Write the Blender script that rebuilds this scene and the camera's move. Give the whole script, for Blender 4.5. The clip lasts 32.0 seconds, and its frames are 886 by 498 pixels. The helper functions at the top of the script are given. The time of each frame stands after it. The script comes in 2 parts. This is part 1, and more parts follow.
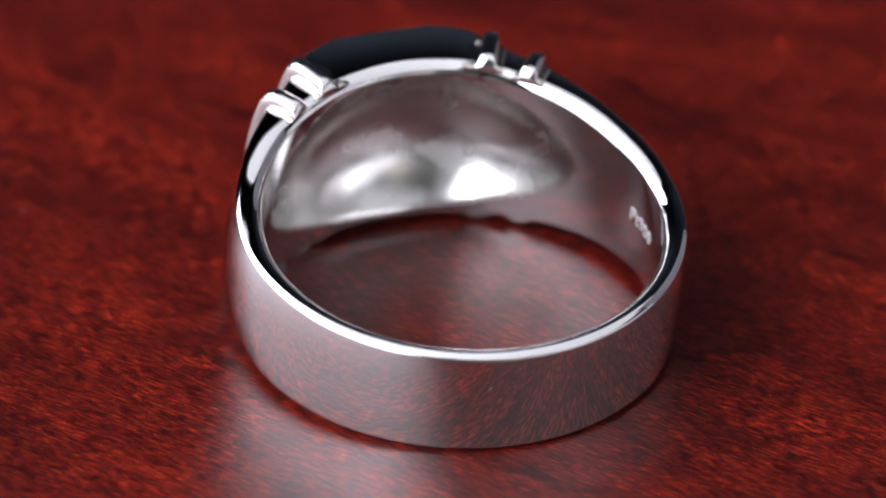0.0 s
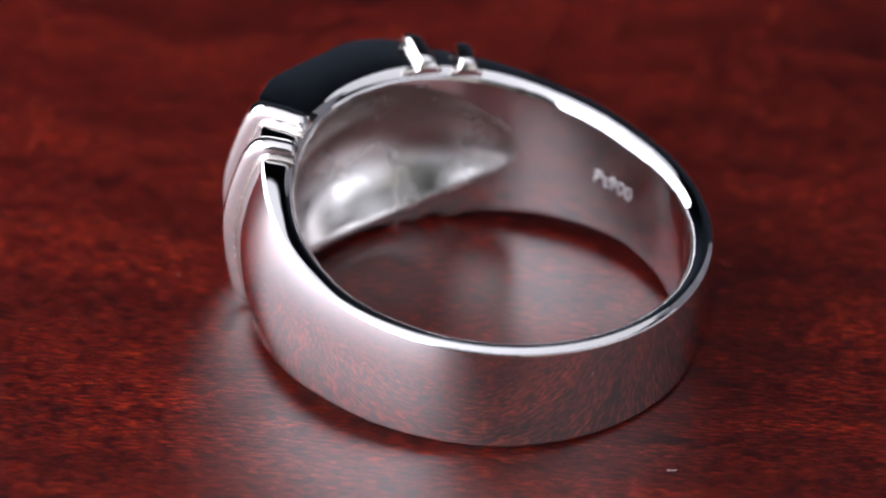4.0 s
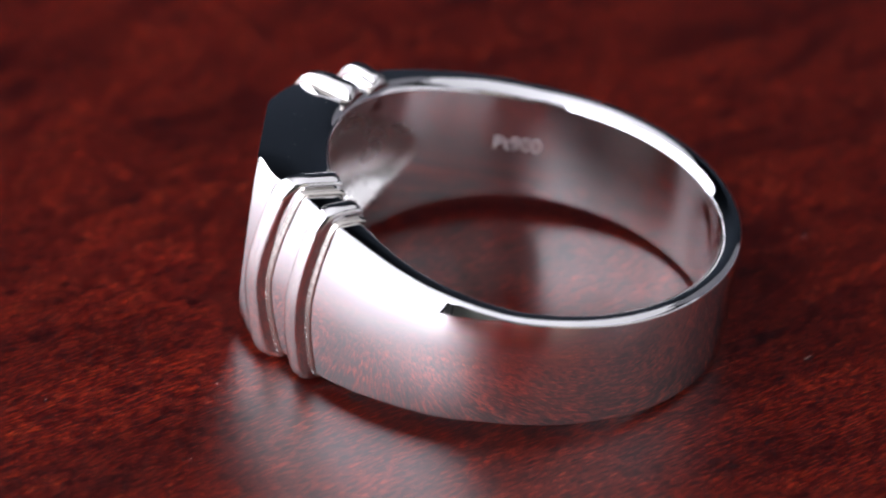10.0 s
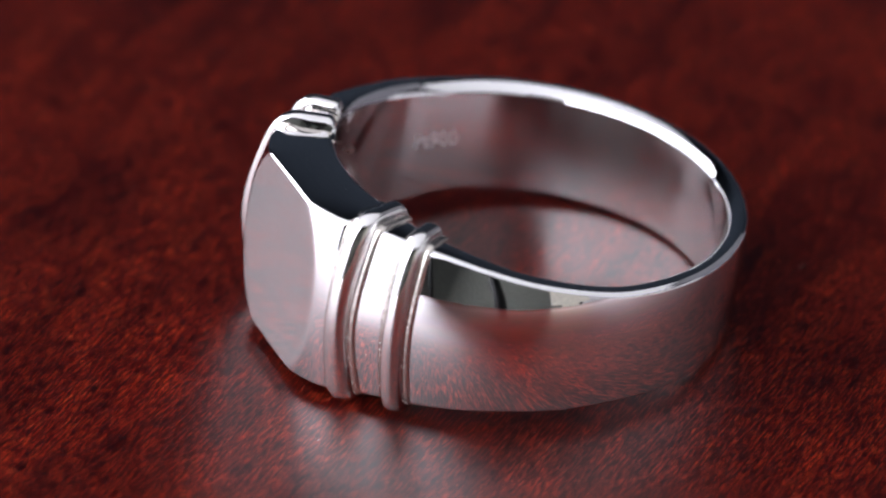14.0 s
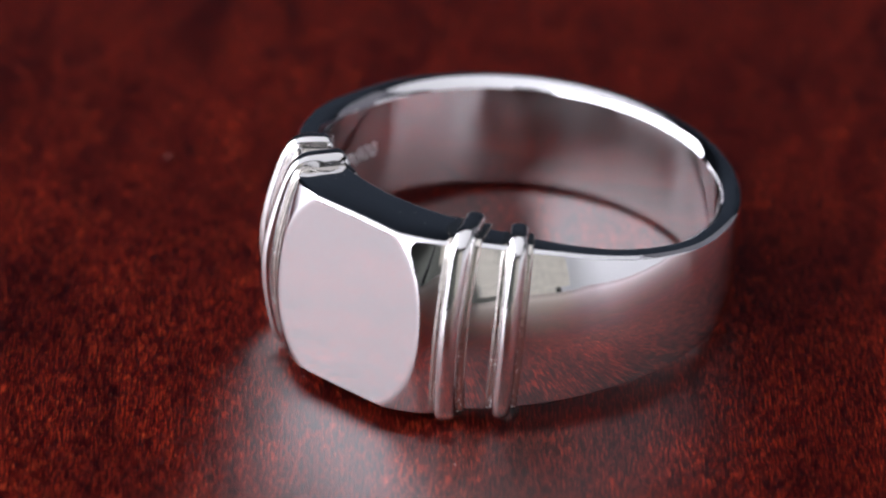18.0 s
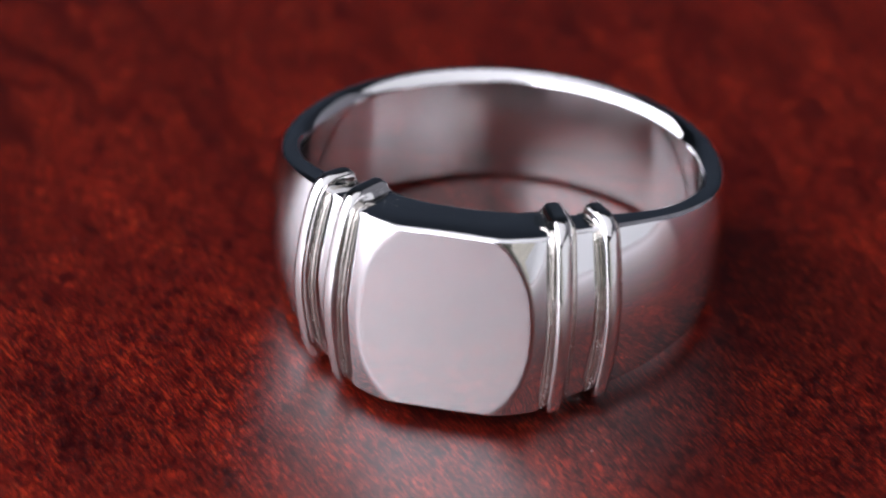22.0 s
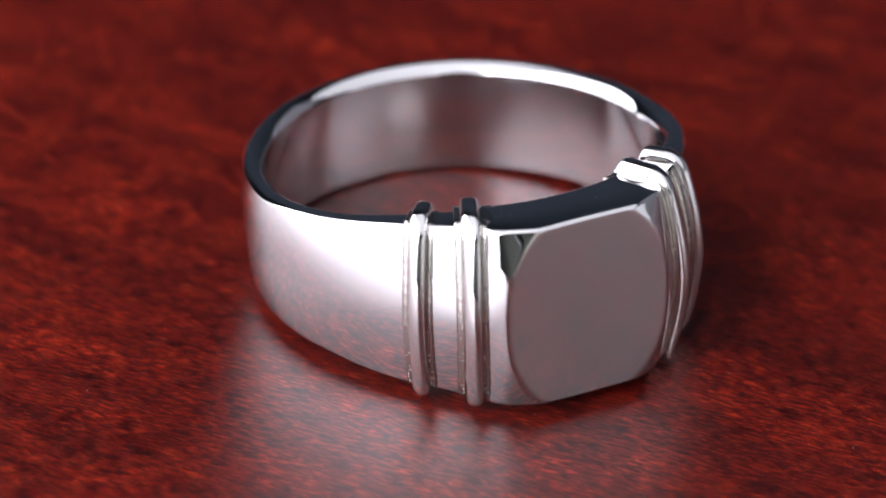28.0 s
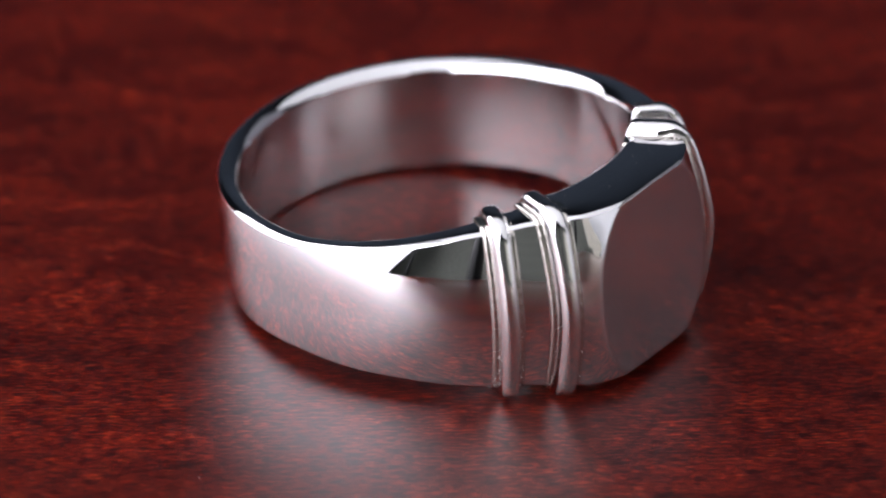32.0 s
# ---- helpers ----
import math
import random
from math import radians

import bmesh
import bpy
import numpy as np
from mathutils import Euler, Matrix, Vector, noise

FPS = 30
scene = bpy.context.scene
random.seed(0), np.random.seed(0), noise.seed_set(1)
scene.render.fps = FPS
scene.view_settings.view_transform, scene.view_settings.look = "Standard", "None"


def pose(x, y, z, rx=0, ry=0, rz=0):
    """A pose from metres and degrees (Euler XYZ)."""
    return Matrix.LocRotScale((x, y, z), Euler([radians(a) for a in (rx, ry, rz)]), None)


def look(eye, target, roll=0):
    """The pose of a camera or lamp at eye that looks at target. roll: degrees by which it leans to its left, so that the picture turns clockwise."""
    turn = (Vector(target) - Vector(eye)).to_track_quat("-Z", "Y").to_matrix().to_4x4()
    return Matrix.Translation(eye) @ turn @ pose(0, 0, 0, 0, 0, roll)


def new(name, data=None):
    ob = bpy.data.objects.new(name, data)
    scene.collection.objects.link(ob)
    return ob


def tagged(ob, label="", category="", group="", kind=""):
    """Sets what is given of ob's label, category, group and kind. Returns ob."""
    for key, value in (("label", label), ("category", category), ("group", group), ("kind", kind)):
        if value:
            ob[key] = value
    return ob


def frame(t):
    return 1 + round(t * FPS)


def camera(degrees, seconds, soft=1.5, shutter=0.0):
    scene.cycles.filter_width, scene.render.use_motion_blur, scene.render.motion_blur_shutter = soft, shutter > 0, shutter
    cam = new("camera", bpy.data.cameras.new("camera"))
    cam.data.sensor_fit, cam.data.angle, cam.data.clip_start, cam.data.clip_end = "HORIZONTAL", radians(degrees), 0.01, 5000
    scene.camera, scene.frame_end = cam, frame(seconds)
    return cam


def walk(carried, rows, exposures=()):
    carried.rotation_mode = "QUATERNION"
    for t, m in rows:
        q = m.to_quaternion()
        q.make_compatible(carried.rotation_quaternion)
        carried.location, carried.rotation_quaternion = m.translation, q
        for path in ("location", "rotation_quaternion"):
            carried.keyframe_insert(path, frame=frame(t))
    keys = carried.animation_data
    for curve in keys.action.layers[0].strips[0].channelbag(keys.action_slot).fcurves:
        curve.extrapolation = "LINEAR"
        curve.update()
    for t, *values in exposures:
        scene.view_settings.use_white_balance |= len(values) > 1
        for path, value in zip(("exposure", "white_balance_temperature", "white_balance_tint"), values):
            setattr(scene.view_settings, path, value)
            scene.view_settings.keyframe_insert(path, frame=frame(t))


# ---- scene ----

MM = 0.001

# ---- camera: fixed on a tripod with a long macro lens ----
cam = camera(10.45, 32.0, 2.2)
ELEV, TILT, PAN = radians(33.047), radians(32.46), radians(-0.306)
EYE = Vector((0, -math.cos(ELEV), math.sin(ELEV))) * 0.245
AIM = Vector((math.sin(PAN) * math.cos(TILT), math.cos(PAN) * math.cos(TILT), -math.sin(TILT)))
CAM_POSE = look(EYE, EYE + AIM, 1.655)
walk(cam, [(0, CAM_POSE), (32, CAM_POSE)])
cam.data.dof.use_dof = True
cam.data.dof.focus_distance = 0.2365
cam.data.dof.aperture_fstop = 34


def turn(t):
    """The turntable's angle at t seconds, in radians."""
    u = t / 32
    return radians(208.723 * u + 26.802 * u**2 - 15.640 * u**3 - 21.978 * u**4 + 16.282 * u**5)


# ---- light: a dark studio with soft boxes ----
world = bpy.data.worlds.new("studio")
scene.world = world
world.use_nodes = True
world.node_tree.nodes["Background"].inputs[0].default_value = (0.6, 0.65, 0.7, 1)
world.node_tree.nodes["Background"].inputs[1].default_value = 0.02


# ---- materials ----
def material(name):
    m = bpy.data.materials.new(name)
    m.use_nodes = True
    nt = m.node_tree
    return m, nt, nt.nodes["Principled BSDF"]


def node(nt, kind, **inputs):
    n = nt.nodes.new(kind)
    for key, value in inputs.items():
        n.inputs[key.replace("_", " ")].default_value = value
    return n


def ramp(nt, source, stops):
    r = nt.nodes.new("ShaderNodeValToRGB")
    e = r.color_ramp.elements
    e[0].position, e[0].color = stops[0][0], (*stops[0][1], 1)
    e[1].position, e[1].color = stops[-1][0], (*stops[-1][1], 1)
    for p, c in stops[1:-1]:
        x = e.new(p)
        x.color = (*c, 1)
    nt.links.new(source, r.inputs[0])
    return r


def mapped(nt, scale, rz=0.0):
    tc = nt.nodes.new("ShaderNodeTexCoord")
    rot = nt.nodes.new("ShaderNodeMapping")
    rot.inputs["Rotation"].default_value = (0, 0, rz)
    nt.links.new(tc.outputs["Object"], rot.inputs[0])
    mp = nt.nodes.new("ShaderNodeMapping")
    mp.inputs["Scale"].default_value = scale
    nt.links.new(rot.outputs[0], mp.inputs[0])
    return mp.outputs[0]


def metal(name, color, rough, bump=0.0, scale=900.0):
    m, nt, b = material(name)
    b.inputs["Metallic"].default_value = 1
    b.inputs["Base Color"].default_value = (*color, 1)
    n = node(nt, "ShaderNodeTexNoise", Scale=scale, Detail=4)
    nt.links.new(mapped(nt, (1, 1, 1)), n.inputs["Vector"])
    r = ramp(nt, n.outputs["Fac"], [(0.3, (rough * 0.7,) * 3), (0.7, (rough * 1.3,) * 3)])
    nt.links.new(r.outputs[0], b.inputs["Roughness"])
    if bump:
        f = node(nt, "ShaderNodeTexNoise", Scale=scale * 5, Detail=3)
        nt.links.new(mapped(nt, (1, 1, 1)), f.inputs["Vector"])
        bp = node(nt, "ShaderNodeBump", Strength=bump, Distance=0.00001)
        nt.links.new(f.outputs["Fac"], bp.inputs["Height"])
        nt.links.new(bp.outputs[0], b.inputs["Normal"])
    return m


def plain(name, color, rough=0.8, scale=60.0):
    m, nt, b = material(name)
    n = node(nt, "ShaderNodeTexNoise", Scale=scale, Detail=5)
    nt.links.new(mapped(nt, (1, 1, 1)), n.inputs["Vector"])
    r = ramp(nt, n.outputs["Fac"], [(0.3, tuple(c * 0.85 for c in color)), (0.7, tuple(min(1, c * 1.1) for c in color))])
    nt.links.new(r.outputs[0], b.inputs["Base Color"])
    b.inputs["Roughness"].default_value = rough
    return m


def glowing(name, color, strength):
    m, nt, b = material(name)
    b.inputs["Base Color"].default_value = (0.8, 0.8, 0.8, 1)
    b.inputs["Emission Color"].default_value = (*color, 1)
    b.inputs["Emission Strength"].default_value = strength
    return m


GRAIN = radians(-30)


def hot_panel(name, color, strength):
    """Diffuser cloth with the lamp's hot spot towards one side, fading to its lower rim."""
    m, nt, b = material(name)
    b.inputs["Base Color"].default_value = (0.8, 0.8, 0.8, 1)
    b.inputs["Emission Color"].default_value = (*color, 1)
    tc = nt.nodes.new("ShaderNodeTexCoord")
    sep = nt.nodes.new("ShaderNodeSeparateXYZ")
    nt.links.new(tc.outputs["Object"], sep.inputs[0])
    mr = nt.nodes.new("ShaderNodeMapRange")
    mr.interpolation_type = "SMOOTHSTEP"
    for key, value in (("From Min", -0.29), ("From Max", 0.03), ("To Min", 1.45), ("To Max", strength)):
        mr.inputs[key].default_value = value
    nt.links.new(sep.outputs["Y"], mr.inputs["Value"])
    side = nt.nodes.new("ShaderNodeMapRange")
    side.interpolation_type = "SMOOTHSTEP"
    for key, value in (("From Min", -0.05), ("From Max", 0.52), ("To Min", 0.94), ("To Max", 1.20)):
        side.inputs[key].default_value = value
    nt.links.new(sep.outputs["X"], side.inputs["Value"])
    both = nt.nodes.new("ShaderNodeMath")
    both.operation = "MULTIPLY"
    nt.links.new(mr.outputs["Result"], both.inputs[0])
    nt.links.new(side.outputs["Result"], both.inputs[1])
    nt.links.new(both.outputs[0], b.inputs["Emission Strength"])
    return m


def wood():
    m, nt, b = material("mahogany")

    def grain_noise(size, detail, rough, distortion=0.0):
        n = node(nt, "ShaderNodeTexNoise", Scale=1.0, Detail=detail, Roughness=rough, Distortion=distortion)
        nt.links.new(mapped(nt, size, -GRAIN), n.inputs["Vector"])
        return n.outputs["Fac"]

    def multiplied(x, y):
        mx = nt.nodes.new("ShaderNodeMixRGB")
        mx.blend_type, mx.inputs[0].default_value = "MULTIPLY", 1
        nt.links.new(x, mx.inputs[1])
        nt.links.new(y, mx.inputs[2])
        return mx.outputs[0]

    fibre = grain_noise((1100, 8200, 1100), 6, 0.72, 0.25)
    dash = grain_noise((1500, 10500, 1500), 4, 0.65, 0.3)
    blot = grain_noise((430, 1350, 430), 7, 0.70, 0.8)
    cloud = grain_noise((75, 260, 75), 5, 0.62, 0.7)
    base = ramp(nt, fibre, [(0.405, (0.0066, 0.0004, 0.0008)), (0.50, (0.0265, 0.0011, 0.0010)), (0.595, (0.102, 0.0082, 0.0038))])
    dark = ramp(nt, blot, [(0.36, (0.36, 0.42, 0.72)), (0.47, (0.90, 0.90, 1.0)), (0.63, (1.36, 1.50, 1.2))])
    tone = ramp(nt, cloud, [(0.34, (0.55, 0.55, 0.66)), (0.66, (1.38, 1.45, 1.25))])
    lines = ramp(nt, dash, [(0.53, (1, 1, 1)), (0.70, (1.75, 4.2, 3.4))])
    color = multiplied(multiplied(multiplied(base.outputs[0], dark.outputs[0]), tone.outputs[0]), lines.outputs[0])
    nt.links.new(color, b.inputs["Base Color"])
    b.inputs["Roughness"].default_value = 0.6
    b.inputs["Specular IOR Level"].default_value = 0.0
    bp = node(nt, "ShaderNodeBump", Strength=0.8, Distance=0.00003)
    nt.links.new(fibre, bp.inputs["Height"])
    # a thin coat of varnish over the grain
    varnish = node(nt, "ShaderNodeBsdfGlossy", Roughness=0.30)
    varnish.distribution = "BECKMANN"
    varnish.inputs["Color"].default_value = (1.0, 0.98, 0.99, 1)
    nt.links.new(bp.outputs[0], varnish.inputs["Normal"])
    fresnel = node(nt, "ShaderNodeFresnel", IOR=1.51)
    coated = nt.nodes.new("ShaderNodeMixShader")
    nt.links.new(fresnel.outputs[0], coated.inputs[0])
    nt.links.new(b.outputs[0], coated.inputs[1])
    nt.links.new(varnish.outputs[0], coated.inputs[2])
    # silky lustre of the fibres under the varnish, strongest across the grain
    silk = node(nt, "ShaderNodeBsdfAnisotropic", Roughness=0.48, Anisotropy=0.75)
    warm = nt.nodes.new("ShaderNodeMixRGB")
    warm.blend_type, warm.inputs[0].default_value = "MULTIPLY", 1
    warm.inputs[2].default_value = (0.84, 0.49, 0.40, 1)
    nt.links.new(color, warm.inputs[1])
    nt.links.new(warm.outputs[0], silk.inputs["Color"])
    way = nt.nodes.new("ShaderNodeVectorTransform")
    way.vector_type, way.convert_from, way.convert_to = "VECTOR", "OBJECT", "WORLD"
    way.inputs[0].default_value = (math.cos(GRAIN), math.sin(GRAIN), 0)
    nt.links.new(way.outputs[0], silk.inputs["Tangent"])
    both = nt.nodes.new("ShaderNodeAddShader")
    nt.links.new(coated.outputs[0], both.inputs[0])
    nt.links.new(silk.outputs[0], both.inputs[1])
    nt.links.new(both.outputs[0], nt.nodes["Material Output"].inputs["Surface"])
    return m


PLATINUM = metal("polished platinum", (0.795, 0.785, 0.795), 0.035, 0.02)
RIB_METAL = metal("platinum of the ribs", (0.80, 0.785, 0.78), 0.07, 0.1)
SATIN = metal("satin platinum", (0.72, 0.71, 0.69), 0.24, 1.0, 420)
INNER = metal("worn polish inside", (0.79, 0.775, 0.78), 0.105)
MARK_METAL = metal("stamped platinum", (0.92, 0.92, 0.92), 0.5)
SIGNET_METAL = metal("brushed-out polish of the signet", (0.795, 0.785, 0.79), 0.095)
SIGNET_METAL.node_tree.nodes["Principled BSDF"].inputs["Metallic"].default_value = 0.984
SEAM_METAL = metal("gritty solder seam", (0.60, 0.565, 0.52), 0.15, 0.6, 2400)
WOOD = wood()
BLACK_CLOTH = plain("black cloth", (0.010, 0.012, 0.015), 0.95)
WALL_PAINT = plain("olive grey wall paint", (0.20, 0.21, 0.18), 0.9)
CREAM = plain("cream foam board", (0.78, 0.74, 0.62), 0.8)
GREY_BOARD = plain("grey foam board", (0.15, 0.148, 0.162), 0.8)
BACKCLOTH = plain("navy backdrop cloth", (0.031, 0.042, 0.058), 0.95)
DUST = plain("pale dust", (0.45, 0.43, 0.41), 0.9)
GREY_TABLE = plain("dark laminate", (0.03, 0.03, 0.032), 0.6)
STEEL = metal("black steel", (0.03, 0.03, 0.03), 0.4)
SOFT_LEFT = hot_panel("diffuser cloth, bright panel", (0.915, 0.92, 1.02), 6.0)
SOFT_TOP = glowing("diffuser cloth, overhead panel", (0.93, 0.935, 1.03), 0.77)
# no lamp: a white reflector board with a little emission added to brighten it
GLOWING_BOARD = glowing("white reflector board, added faint glow", (0.90, 0.935, 1.03), 0.12)


# ---- building helpers ----
def link_mesh(name, verts, faces, mat, parent=None, smooth=True, sharp=None, label=""):
    me = bpy.data.meshes.new(name)
    me.from_pydata([tuple(v) for v in verts], [], faces)
    me.materials.append(mat)
    me.polygons.foreach_set("use_smooth", [smooth] * len(me.polygons))
    if sharp:
        me.set_sharp_from_angle(angle=radians(sharp))
    ob = new(name, me)
    ob.parent = parent
    if label:
        tagged(ob, label)
    return ob


def part(name, bm, mat, parent=None, label="", smooth=False):
    me = bpy.data.meshes.new(name)
    bm.normal_update()
    bm.to_mesh(me)
    bm.free()
    me.materials.append(mat)
    if smooth:
        me.polygons.foreach_set("use_smooth", [True] * len(me.polygons))
        me.set_sharp_from_angle(angle=radians(30))
    ob = new(name, me)
    ob.parent = parent
    if label:
        tagged(ob, label)
    return ob


def box_bm(sx, sy, sz, at=(0, 0, 0), bevel=0.0, seg=2):
    bm = bmesh.new()
    bmesh.ops.create_cube(bm, size=1)
    for v in bm.verts:
        v.co = Vector((v.co.x * sx + at[0], v.co.y * sy + at[1], v.co.z * sz + at[2]))
    if bevel:
        bmesh.ops.bevel(bm, geom=bm.edges[:], offset=bevel, segments=seg, affect="EDGES", profile=0.7)
    return bm


# ---- studio: table, floor and dark walls ----
BOARD_T = 0.012
TABLE_Z = -BOARD_T - 0.030


def structure(name, bm, mat, label):
    return tagged(part(name, bm, mat), label, name.split("_")[0], kind="structure")


structure("floor", box_bm(3.2, 3.2, 0.05, (0, 0, -0.825)), GREY_TABLE, "dark studio floor")
structure("ceiling", box_bm(3.2, 3.2, 0.05, (0, 0, 1.625)), BLACK_CLOTH, "black studio ceiling")
for nm, sx, sy, x, y in (("wall_north", 3.2, 0.1, 0, 0.95), ("wall_south", 3.2, 0.1, 0, -0.95), ("wall_east", 0.1, 3.2, 1.65, 0), ("wall_west", 0.1, 3.2, -1.65, 0)):
    structure(nm, box_bm(sx, sy, 2.4, (x, y, 0.4)), WALL_PAINT if nm == "wall_south" else BLACK_CLOTH, "dark studio wall")

structure("backdrop", box_bm(3.1, 0.01, 2.30, (0, 0.885, 0.40)), BACKCLOTH, "dark navy backdrop cloth behind the table")


def studio_table():
    t = tagged(new("table"), "dark laminate table under the turntable", "table")
    t.location = (0, 0, -0.8)
    h = TABLE_Z + 0.8
    part("tabletop", box_bm(1.2, 0.8, 0.03, (0, 0, h - 0.015), 0.003), GREY_TABLE, t)
    for x in (-0.55, 0.55):
        for y in (-0.35, 0.35):
            part("leg", box_bm(0.04, 0.04, h - 0.03, (x, y, (h - 0.03) / 2)), STEEL, t)
    return t


studio_table()


def light_panel(mat, w, h, eye, label, hang=False):
    """A framed white sheet facing the turntable, on two legs or hung from the ceiling."""
    s = tagged(new("light_panel"), label, "softbox", "studio lights")
    s.matrix_world = look(eye, (0, 0, 0))
    # on the right-hand panel this sheet is a reflector board, not a diffuser
    part("diffuser", box_bm(w, h, 0.004), mat, s, "glowing white sheet of the panel")
    for sx, sy, x, y in ((w + 0.04, 0.02, 0, h / 2 + 0.01), (w + 0.04, 0.02, 0, -h / 2 - 0.01), (0.02, h, w / 2 + 0.01, 0), (0.02, h, -w / 2 - 0.01, 0)):
        part("frame", box_bm(sx, sy, 0.02, (x, y, 0.006), 0.002), STEEL, s)
    part("backing", box_bm(w + 0.04, h + 0.04, 0.004, (0, 0, 0.02)), BLACK_CLOTH, s, "black cloth backing")
    inv = s.matrix_world.inverted()
    for x in (-w / 2, w / 2):
        p = s.matrix_world @ Vector((x, 0, 0.03))
        z0, z1 = (p.z, 1.6) if hang else (-0.8, p.z)
        bm = bmesh.new()
        bmesh.ops.create_cone(bm, cap_ends=True, segments=16, radius1=0.008, radius2=0.008, depth=z1 - z0, matrix=Matrix.Translation((p.x, p.y, (z0 + z1) / 2)))
        bmesh.ops.transform(bm, matrix=inv, verts=bm.verts)
        part("pole", bm, STEEL, s, smooth=True)
    return s


light_panel(SOFT_LEFT, 1.14, 0.62, (-0.4155, -0.122, 0.232), "large bright diffuser panel on a stand beside the table")
light_panel(GLOWING_BOARD, 0.72, 0.20, (0.455, -0.155, 0.055), "white reflector board with an added faint glow, on a stand beside the table")
light_panel(SOFT_TOP, 1.85, 1.04, (0, -0.13, 0.548), "white diffuser panel hung over the table", True)


def reflector_board():
    """A tall grey board on two feet that bounces the bright panel back."""
    c = tagged(new("reflector_board"), "tall grey foam board standing upright on the table", "reflector")
    c.matrix_world = Matrix.Translation((0.42, 0.235, TABLE_Z)) @ Matrix.Rotation(radians(-61), 4, "Z")
    part("board", box_bm(0.34, 0.008, 0.46, (0, 0, 0.232), 0.002), GREY_BOARD, c)
    for x in (-0.10, 0.10):
        part("foot", box_bm(0.02, 0.10, 0.006, (x, 0.05, 0.003)), STEEL, c)
    return c


reflector_board()


def reflector_card():
    c = tagged(new("reflector_card"), "cream foam board card standing on the table", "card")
    c.matrix_world = Matrix.Translation((0.225, -0.41, TABLE_Z)) @ Matrix.Rotation(radians(29), 4, "Z")
    bm = box_bm(0.15, 0.006, 0.24, (0, 0, 0.12))
    bmesh.ops.bevel(bm, geom=[e for e in bm.edges if abs(e.verts[0].co.y - e.verts[1].co.y) > 0.004], offset=0.04, segments=6, affect="EDGES")
    part("board", bm, CREAM, c)
    part("foot", box_bm(0.12, 0.05, 0.006, (0, 0.02, 0.003)), STEEL, c)
    return c


reflector_card()


def tripod_camera():
    """The film camera, seen only in the metal: it stands behind the eye on a column."""
    k = tagged(new("tripod_camera"), "black camera with a long lens on a column stand", "camera")
    k.matrix_world = CAM_POSE
    for nm, r, z0, z1 in (("lens_hood", 0.036, 0.02, 0.05), ("lens_barrel", 0.032, 0.05, 0.15)):
        bm = bmesh.new()
        bmesh.ops.create_cone(bm, cap_ends=True, segments=40, radius1=r, radius2=r, depth=z1 - z0, matrix=Matrix.Translation((0, 0, (z0 + z1) / 2)))
        part(nm, bm, STEEL, k, smooth=True)
    part("body", box_bm(0.14, 0.10, 0.06, (0, 0.005, 0.18), 0.012, 3), STEEL, k, smooth=True)
    part("viewfinder", box_bm(0.05, 0.03, 0.05, (0, 0.065, 0.18), 0.008, 2), STEEL, k, smooth=True)
    foot = CAM_POSE @ Vector((0, -0.04, 0.18))
    bm = bmesh.new()
    bmesh.ops.create_cone(bm, cap_ends=True, segments=24, radius1=0.014, radius2=0.014, depth=foot.z - TABLE_Z, matrix=Matrix.Translation((foot.x, foot.y, (foot.z + TABLE_Z) / 2)))
    bmesh.ops.transform(bm, matrix=CAM_POSE.inverted(), verts=bm.verts)
    part("column", bm, STEEL, k, smooth=True)
    return k


tripod_camera()


# ---- turntable and its mahogany board ----
def turntable_base():
    b = tagged(new("turntable"), "black turntable base under the wooden board", "turntable")
    b.location = (0, 0, TABLE_Z)
    for nm, r, z0, z1 in (("foot", 0.10, 0.0, 0.022), ("platter", 0.12, 0.022, 0.030)):
        bm = bmesh.new()
        bmesh.ops.create_cone(bm, cap_ends=True, segments=64, radius1=r, radius2=r, depth=z1 - z0, matrix=Matrix.Translation((0, 0, (z0 + z1) / 2)))
        part(nm, bm, STEEL, b)
    return b


turntable_base()


def wooden_board():
    """A round board with a softened rim, turning with the ring on it."""
    n, rim = 160, [(0.147, 0.0), (0.1492, -0.0006), (0.150, -0.002), (0.150, -BOARD_T + 0.001), (0.149, -BOARD_T)]
    verts = [(r * math.cos(2 * math.pi * k / n), r * math.sin(2 * math.pi * k / n), z) for r, z in rim for k in range(n)]
    faces = [tuple(range(n)), tuple(reversed(range(4 * n, 5 * n)))]
    faces += [(i * n + k, (i + 1) * n + k, (i + 1) * n + (k + 1) % n, i * n + (k + 1) % n) for i in range(4) for k in range(n)]
    ob = link_mesh("wooden_board", verts, faces, WOOD, sharp=30)
    return tagged(ob, "glossy red-brown mahogany board with fine grain", "board")


board = wooden_board()


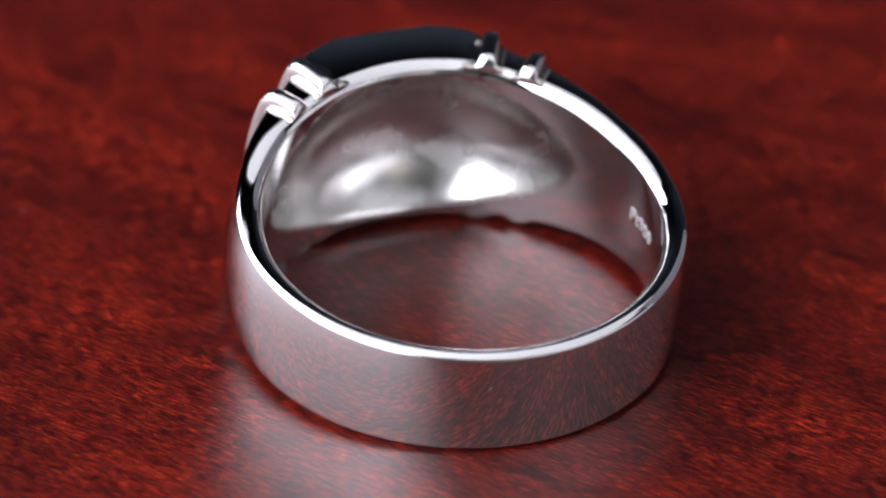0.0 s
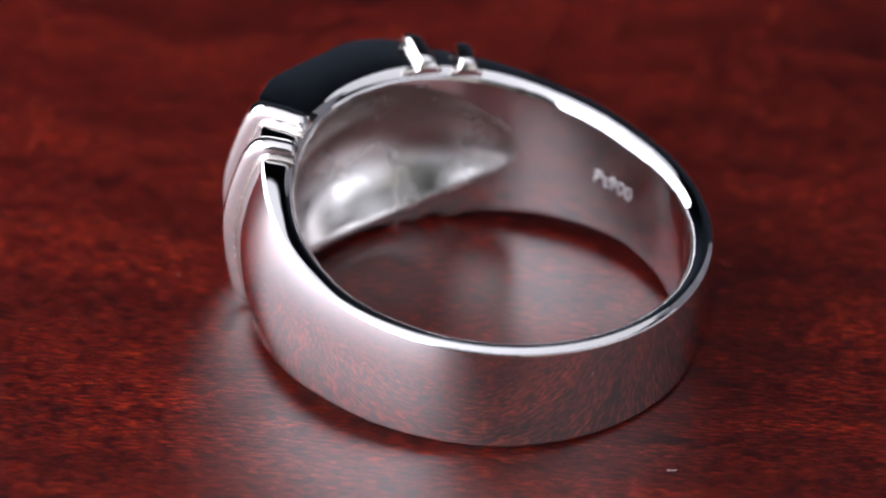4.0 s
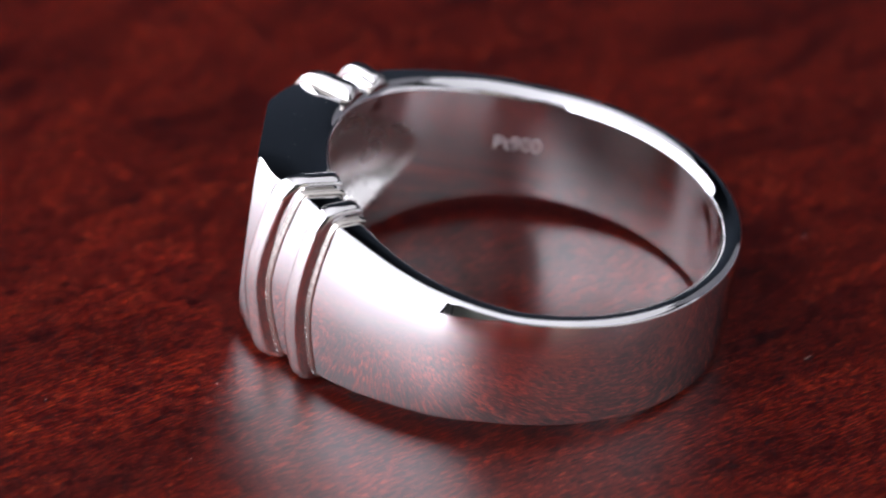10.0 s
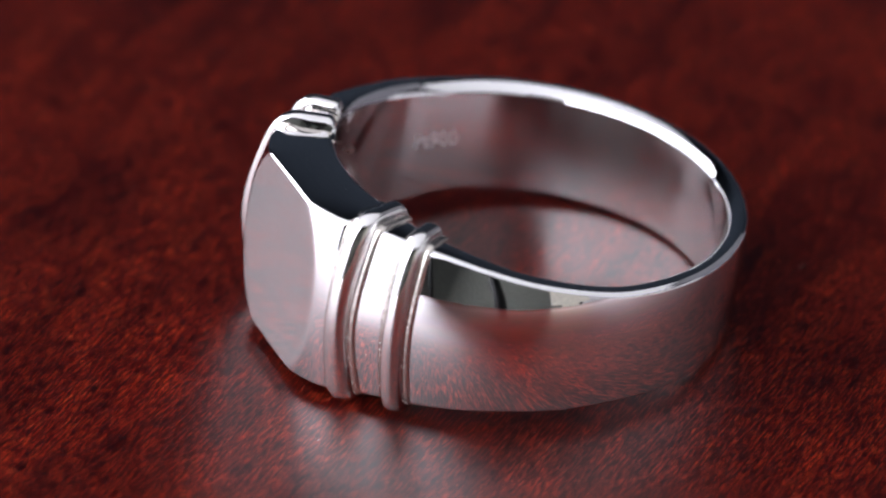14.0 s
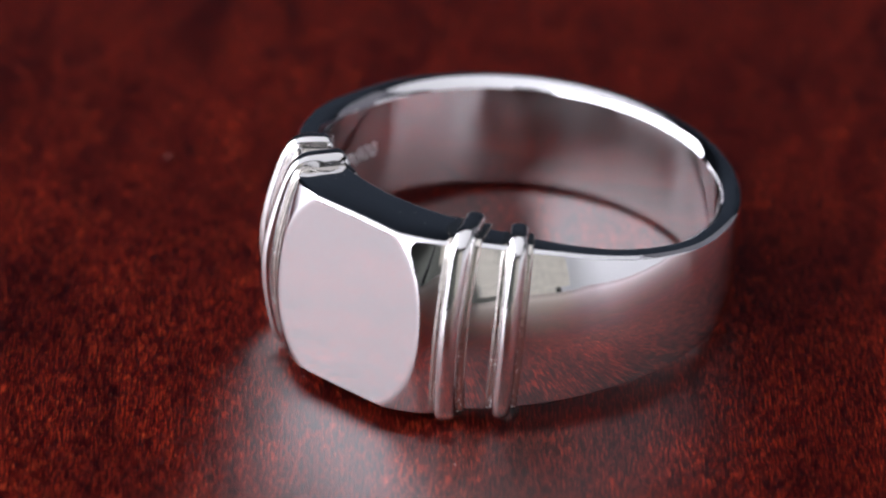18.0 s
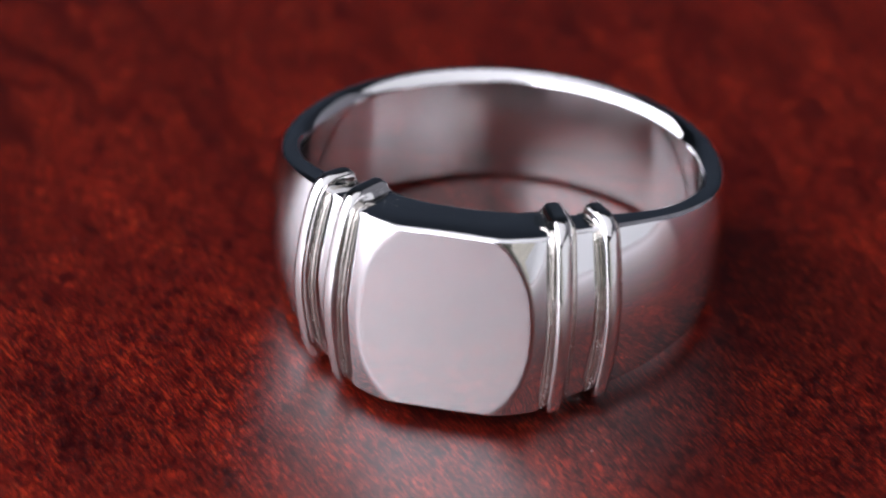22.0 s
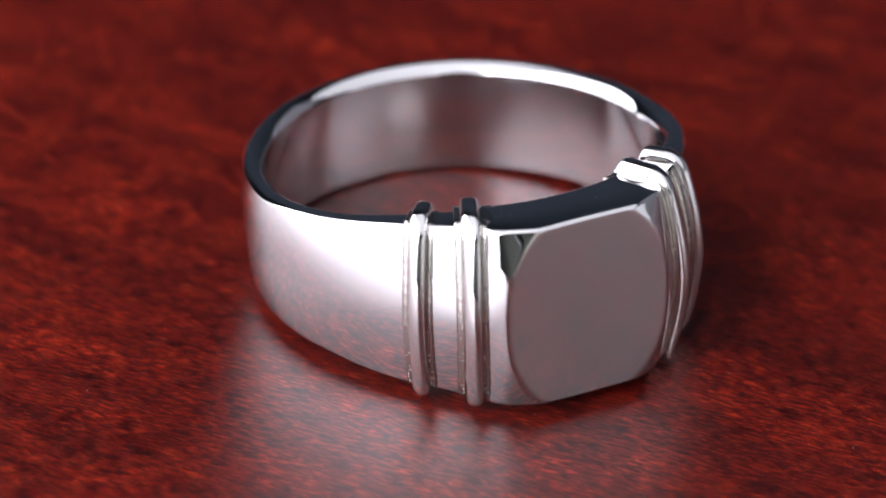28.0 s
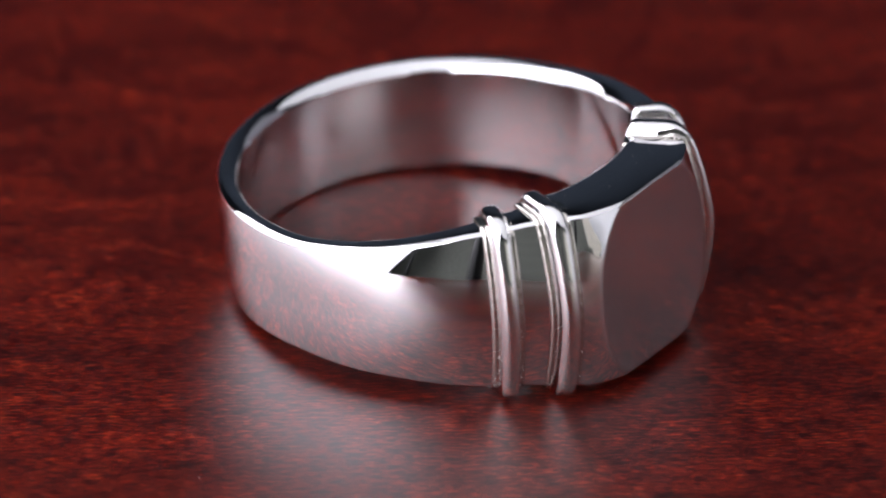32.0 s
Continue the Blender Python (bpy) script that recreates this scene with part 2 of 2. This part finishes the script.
def dust(parent):
    """White specks and a short lint fibre lying on the varnish."""
    rng = random.Random(7)
    spots = [(-12.3, 7.8, 0.045), (-2.2, 10.5, 0.04), (-18.6, 6.1, 0.035), (19.4, 6.6, 0.045), (-23.0, 7.1, 0.04), (-17.2, 14.7, 0.045), (13.2, -13.5, 0.035)]
    for _ in range(45):
        r, a = 24 * math.sqrt(rng.uniform(0.2, 1)), rng.uniform(0, 2 * math.pi)
        spots.append((r * math.cos(a), r * math.sin(a), rng.choice((0.006, 0.008, 0.011, 0.016))))
    verts, faces = [], []
    for x, y, r in spots:
        b = len(verts)
        ring5 = [(x + r * math.cos(q) * rng.uniform(0.7, 1.2), y + r * math.sin(q) * rng.uniform(0.7, 1.2), 0.002) for q in (k * 2 * math.pi / 6 for k in range(6))]
        verts += [tuple(c * MM for c in p) for p in ring5] + [(x * MM, y * MM, r * 0.9 * MM)]
        faces += [(b + k, b + (k + 1) % 6, b + 6) for k in range(6)]
    b = len(verts)
    for k in range(5):
        x, y = 2.5 + 0.11 * k, -17.5 - 0.05 * k + 0.015 * (k - 2) ** 2
        verts += [(x * MM, (y - 0.007) * MM, 0.00001), (x * MM, (y + 0.007) * MM, 0.00001), (x * MM, y * MM, 0.00005)]
        if k:
            a0, a1 = b + 3 * (k - 1), b + 3 * k
            faces += [(a0, a1, a1 + 2, a0 + 2), (a0 + 2, a1 + 2, a1 + 1, a0 + 1)]
    ob = link_mesh("dust", verts, faces, DUST, parent, smooth=False, label="scattered white dust specks")
    return tagged(ob, kind="stuff")


dust(board)


# ---- the ring, in millimetres: axis z, signet towards +x ----
RI = 9.92           # inner radius
FLAT = 13.33        # distance of the signet plane from the axis
DEG = np.arange(0, 181)


def curve(knots):
    """A smooth even function of the angle, through (degrees, value) knots."""
    v = np.interp(np.abs(np.arange(-200, 401)), *zip(*knots))
    k = np.ones(7) / 7
    for _ in range(2):
        v = np.convolve(np.pad(v, 3, "edge"), k, "valid")
    return v[200:381]


HALF = curve([(0, 4.90), (20, 4.82), (45, 4.25), (65, 3.60), (90, 3.02), (120, 2.93), (150, 2.92), (401, 2.92)])
CHAMFER = curve([(0, 0.60), (20, 0.54), (40, 0.50), (75, 0.52), (110, 0.60), (401, 0.62)])
R_TOP = curve([(0, 14.3), (11, 13.76), (13, 13.70), (15, 13.66), (17, 13.52), (20, 13.05), (22, 12.70), (30, 12.02), (45, 11.5), (60, 11.25), (75, 11.2), (90, 11.14), (120, 11.06), (150, 10.98), (180, 10.95), (401, 10.95)])
R_MID = curve([(0, 15.0), (18, 14.0), (22, 13.72), (25, 13.46), (30, 13.06), (36, 12.62), (45, 12.28), (60, 11.88), (75, 11.62), (90, 11.42), (120, 11.20), (150, 11.04), (180, 11.0), (401, 11.0)])


def bevel(phi):
    """Height of the softened outer edge: finer at the signet."""
    a = abs(math.degrees((phi + math.pi) % (2 * math.pi) - math.pi))
    return float(np.interp(a, (12, 28, 60, 90, 125), (0.15, 0.19, 0.19, 0.21, 0.28)))


def at_angle(table, phi):
    a = abs(math.degrees((phi + math.pi) % (2 * math.pi) - math.pi))
    return float(np.interp(a, DEG, table))


def outer(phi, z):
    """Outer radius of the band, with the signet's flat cut softly into it."""
    h = at_angle(HALF, phi) - bevel(phi)
    top, mid = at_angle(R_TOP, phi), at_angle(R_MID, phi)
    a = abs(math.degrees((phi + math.pi) % (2 * math.pi) - math.pi))
    power = float(np.interp(a, (24, 55, 75), (1.6, 1.8, 2.6)))
    r = top + (mid - top) * (1 - min(1, math.sqrt((z / h) ** 2 + 0.006) - 0.003) ** power)
    c = math.cos(phi)
    if a < 24:
        oval = ((FLAT * abs(math.tan(phi)) / 4.38) ** 2.3 + (abs(z) / 5.5) ** 2.3) ** (1 / 2.3)
        w = max(0.0, (a - 17.0) / 7.0)
        w = w * w * (3 - 2 * w)
        r = w * r + (1 - w) * (FLAT / c + 3.0 * (1 - oval))
    if c > 0.5:
        f = FLAT / c
        e = 0.038
        d = r - f
        if d > -4 * e:
            r = f + e * (-math.log1p(math.exp(min(40, -d / e)))) if d < 40 * e else f
    return r


def scoop(phi, z):
    """Depth of the hollow behind the signet."""
    a = abs((phi + math.pi) % (2 * math.pi) - math.pi)
    h = at_angle(HALF, phi)
    along = 1 - (a / radians(55)) ** 2
    if along <= 0.02:
        return 0.0
    return 2.0 * along ** 1.2 * max(0, 1 - (z / (h * 0.90 * along ** 0.6)) ** 2) ** 1.05


SAG = curve([(0, -0.12), (25, -0.10), (50, 0.05), (75, 0.20), (130, 0.22), (165, 0.08), (401, 0.0)])


def below(phi, z):
    """The lower half is not quite a mirror image of the upper half."""
    return z * (1 + at_angle(SAG, phi) / at_angle(HALF, phi)) if z < 0 else z


def ring_angles():
    fine = np.arange(-24, 24.01, 0.2)
    rest = np.arange(25.0, 335.1, 1.25)
    return [radians(a) for a in np.concatenate([fine, rest])]


def band_mesh():
    nz, ni = 144, 48
    verts, loops = [], []
    angles = ring_angles()
    for phi in angles:
        h = at_angle(HALF, phi)
        co, si = math.cos(phi), math.sin(phi)
        prof = []
        cr = at_angle(CHAMFER, phi)
        cz = min(cr, 0.5)
        for k in range(ni + 1):
            z = -(h - 0.35 * cz) + (2 * h - 1.35 * cz) * k / ni
            prof.append((RI - 0.03 * (1 - (z / h) ** 2) + scoop(phi, z), z))
        shape = [(1 - math.sin(q) ** 1.4, 1 - math.cos(q) ** 1.4) for q in (radians(90 - 9 * k) for k in range(1, 10))] + [(1.0, 0.0)]
        rim, foot = ([(RI + k * cr * u, h - k * cz * w) for u, w in shape] for k in (1.0, 0.35))
        prof += rim
        bv = bevel(phi)
        ho = h - bv
        ro = outer(phi, ho)
        edge = [(ro - bv * u, h - bv * w) for u, w in ((1.09, 0), (0.85, 0.082), (0.22, 0.632), (0.088, 0.78))]
        prof += edge
        for k in range(nz + 1):
            z = ho * (1 - 2 * k / nz)
            prof.append((outer(phi, z), z))
        prof += [(r, -z) for r, z in reversed(foot + edge)]
        loops.append(range(len(verts), len(verts) + len(prof)))
        verts += [(r * co * MM, r * si * MM, below(phi, z) * MM) for r, z in prof]
    body, face = [], []
    n = len(loops[0])
    hollow, wall = [], []
    deep = [v[0] ** 2 + v[1] ** 2 < ((RI + 3) * MM) ** 2 and scoop(math.atan2(v[1], v[0]), v[2] / MM) > 0 for v in verts]
    on_flat = [abs(v[0] - FLAT * MM) < 2e-6 for v in verts]
    for i in range(len(loops)):
        a, b = loops[i], loops[(i + 1) % len(loops)]
        for k in range(n):
            q = (a[k], b[k], b[(k + 1) % n], a[(k + 1) % n])
            inside = k < ni and any(deep[j] for j in q)
            (hollow if inside else wall if k < ni else face if all(on_flat[j] for j in q) else body).append(q)
    return verts, body, face, hollow, wall


def split_off(verts, faces):
    used = sorted({i for f in faces for i in f})
    new_at = {o: k for k, o in enumerate(used)}
    return [verts[i] for i in used], [tuple(new_at[i] for i in f) for f in faces]


RIBS = (-37.2, -25.1, 24.4, 36.3)
RIB_SIDE = [(0.78, -0.15), (0.78, 0.02), (0.74, 0.09), (0.67, 0.125), (0.60, 0.13), (0.54, 0.11), (0.50, 0.13), (0.475, 0.28), (0.45, 0.44), (0.39, 0.56), (0.27, 0.65), (0.13, 0.69)]
RIB_PROFILE = [(-x, y) for x, y in RIB_SIDE] + [(0.0, 0.70)] + RIB_SIDE[::-1]


def even(points, n):
    """The polyline resampled at n + 1 even steps and lightly smoothed."""
    p = np.array(points)
    d = np.concatenate([[0], np.cumsum(np.hypot(*np.diff(p, axis=0).T))])
    u = np.linspace(0, d[-1], n + 1)
    q = np.stack([np.interp(u, d, p[:, 0]), np.interp(u, d, p[:, 1])], 1)
    for _ in range(3):
        q[1:-1] = (q[:-2] + 2 * q[1:-1] + q[2:]) / 4
    return [tuple(x) for x in q]


def rib_mesh(phi):
    """A ridge across the band that folds over both side faces and ends at the inner edge."""
    h = at_angle(HALF, phi)
    z1 = h - 0.75
    r1 = outer(phi, z1)
    rc = r1 + (r1 - outer(phi, z1 - 0.1)) / 0.1 * (h - z1)
    r0 = outer(phi, h - bevel(phi)) - 0.45
    half = [(RI + 0.06, h - 0.06), (r0, h)]
    half += [((1 - u) ** 2 * r0 + 2 * u * (1 - u) * rc + u * u * r1, (1 - u) ** 2 * h + 2 * u * (1 - u) * h + u * u * z1) for u in (0.1 * k for k in range(1, 11))]
    half += [(outer(phi, z1 * (1 - 0.1 * k)), z1 * (1 - 0.1 * k)) for k in range(1, 11)]
    path = even(half + [(r, -z) for r, z in reversed(half[:-1])], 110)
    verts, faces, seams = [], [], ([], [])
    co, si = math.cos(phi), math.sin(phi)
    n = len(RIB_PROFILE)
    last = len(path) - 1
    toward = -1 if phi > 0 else 1
    foot = 0.62 if abs(phi) < 0.55 else 0.0
    for i, (r, z) in enumerate(path):
        r0, z0 = path[max(0, i - 1)]
        r1, z1 = path[min(len(path) - 1, i + 1)]
        tr, tz = r1 - r0, z1 - z0
        L = math.hypot(tr, tz)
        nr, nz = -tz / L, tr / L
        tip = min(1, min(i, len(path) - 1 - i) / 4)
        rise = math.sqrt(1 - (1 - tip) ** 2) * 0.7 + 0.3
        # on the two side faces the foot spreads towards the signet
        spread = max(0.0, min(1.0, (abs(i - last / 2) - last / 2 + 17) / 5))
        for s, q in RIB_PROFILE:
            q = q * rise if q > 0 else q
            if s * toward > 0.44:
                s += toward * foot * spread * (abs(s) - 0.44) / 0.34
            if 0.5 < abs(s) < 0.8:
                q += 0.007 * math.sin(1.9 * i + 4 * phi + (1 if s > 0 else 0)) * math.sin(0.7 * i + 9 * s)
            turned = math.atan2(s, r)
            zc = max(-h + bevel(phi), min(h - bevel(phi), z))
            q += max(0.0, nr) * (outer(phi + turned, zc) * math.cos(turned) - outer(phi, zc))
            rr, zz = r + nr * q, z + nz * q
            zz = below(phi, zz if zz > -h else -h + (zz + h) * 0.82)
            verts.append(((rr * co - s * si) * MM, (rr * si + s * co) * MM, zz * MM))
        if i:
            a, b = (i - 1) * n, i * n
            for k in range(n - 1):
                (seams[0] if k < 6 else seams[1] if k >= n - 7 else faces).append((a + k, a + k + 1, b + k + 1, b + k))
            faces.append((a + n - 1, a, b, b + n - 1))
    faces.append(tuple(range(n)))
    faces.append(tuple(reversed(range(len(verts) - n, len(verts)))))
    return verts, faces, seams


def hallmark(parent):
    """Small stamped letters on the inside wall."""
    cu = bpy.data.curves.new("hallmark", "FONT")
    cu.body = "Pt900"
    cu.size, cu.extrude, cu.align_x, cu.align_y = 1.1, 0.02, "CENTER", "CENTER"
    tmp = new("hallmark", cu)
    me = bpy.data.meshes.new_from_object(tmp.evaluated_get(bpy.context.evaluated_depsgraph_get()))
    bpy.data.objects.remove(tmp)
    mid = radians(-86.8)
    for v in me.vertices:
        a = mid - v.co.x / RI
        r = RI - 0.034 - v.co.z
        v.co = Vector((r * math.cos(a) * MM, r * math.sin(a) * MM, (v.co.y - 0.08) * MM))
    me.materials.clear()
    me.materials.append(MARK_METAL)
    ob = new("hallmark", me)
    ob.parent = parent
    return tagged(ob, "tiny stamped purity mark reading Pt900")


def specks(parent):
    """A few grains of dust on the top of the signet and on the band."""
    rng = random.Random(3)
    verts, faces = [], []

    def grain(p, r):
        b = len(verts)
        for d in ((1, 0, 0), (0, 1, 0), (-1, 0, 0), (0, -1, 0), (0, 0, 1), (0, 0, -1)):
            k = r * rng.uniform(0.7, 1.3)
            verts.append(tuple((p[i] + d[i] * k) * MM for i in range(3)))
        faces.extend((b + i, b + (i + 1) % 4, b + e) for i in range(4) for e in (4, 5))

    for _ in range(26):
        a = radians(rng.uniform(-30, 30))
        grain((rng.uniform(10.8, 12.2) * math.cos(a), rng.uniform(10.8, 12.2) * math.sin(a), at_angle(HALF, a)), rng.choice((0.008, 0.011, 0.016)))
    for _ in range(30):
        a, z = radians(rng.uniform(60, 300)), rng.uniform(-2.4, 2.4)
        r = outer(a, z)
        grain((r * math.cos(a), r * math.sin(a), z), rng.choice((0.006, 0.008, 0.010)))
    ob = link_mesh("specks", verts, faces, DUST, parent, smooth=False, label="tiny pale dust specks on the metal")
    return tagged(ob, kind="stuff")


def solder_grains(rv, rib, seed):
    """Tiny bright crumbs of solder in the grooves along a rib, most of them near its lower end."""
    rng = random.Random(seed)
    n = len(RIB_PROFILE)
    rows = len(rv) // n
    verts, faces = [], []
    for _ in range(60):
        i = int(rows * min(0.84, 1 - 0.16 - 0.5 * rng.random() ** 2.2))
        k = rng.choice((3, 4, 5, 6, n - 7, n - 6, n - 5, n - 4))
        p, q = Vector(rv[i * n + k]), Vector(rv[(i + 1) * n + k])
        p = p.lerp(q, rng.random())
        size = rng.choice((0.010, 0.014, 0.018, 0.026)) * MM
        b = len(verts)
        for d in ((1, 0, 0), (0, 1, 0), (-1, 0, 0), (0, -1, 0), (0, 0, 1), (0, 0, -1)):
            verts.append(tuple(p + Vector(d) * size * rng.uniform(0.6, 1.5)))
        faces.extend((b + j, b + (j + 1) % 4, b + e) for j in range(4) for e in (4, 5))
    return tagged(link_mesh("solder_grains", verts, faces, MARK_METAL, rib, smooth=False, label="bright crumbs of solder"), kind="stuff")


def signet_ring():
    ring = tagged(new("signet_ring"), "polished platinum signet ring with ribbed shoulders standing on wood", "ring")
    verts, body, face, hollow, wall = band_mesh()
    link_mesh("band", *split_off(verts, body), PLATINUM, ring, sharp=24)
    link_mesh("signet_face", *split_off(verts, face), SIGNET_METAL, ring, label="flat blank cushion-shaped signet face")
    link_mesh("inner_wall", *split_off(verts, wall), INNER, ring, label="softly polished inside wall")
    link_mesh("hollow", *split_off(verts, hollow), SATIN, ring, label="satin hollow behind the signet")
    for a in RIBS:
        rv, rf, seams = rib_mesh(radians(a))
        rib = link_mesh("rib", *split_off(rv, rf), RIB_METAL, ring, sharp=60, label="raised rounded rib across the shoulder")
        for seam in seams:
            link_mesh("seam", *split_off(rv, seam), SEAM_METAL, rib, label="gritty dull solder seam")
        solder_grains(rv, rib, int(abs(a) * 10))
    hallmark(ring)
    specks(ring)
    return ring


ring = signet_ring()
RING_BASE = Matrix.Translation(Vector((-0.24, -2.91, 4.08)) * MM) @ Matrix.Rotation(1.920, 4, "Z") @ Matrix.Rotation(radians(-6.0), 4, "Y")


def motions():
    steps = [2.0 * k for k in range(17)]
    walk(board, [(t, Matrix.Rotation(turn(t), 4, "Z")) for t in steps])
    walk(ring, [(t, Matrix.Rotation(turn(t), 4, "Z") @ RING_BASE) for t in steps])


motions()
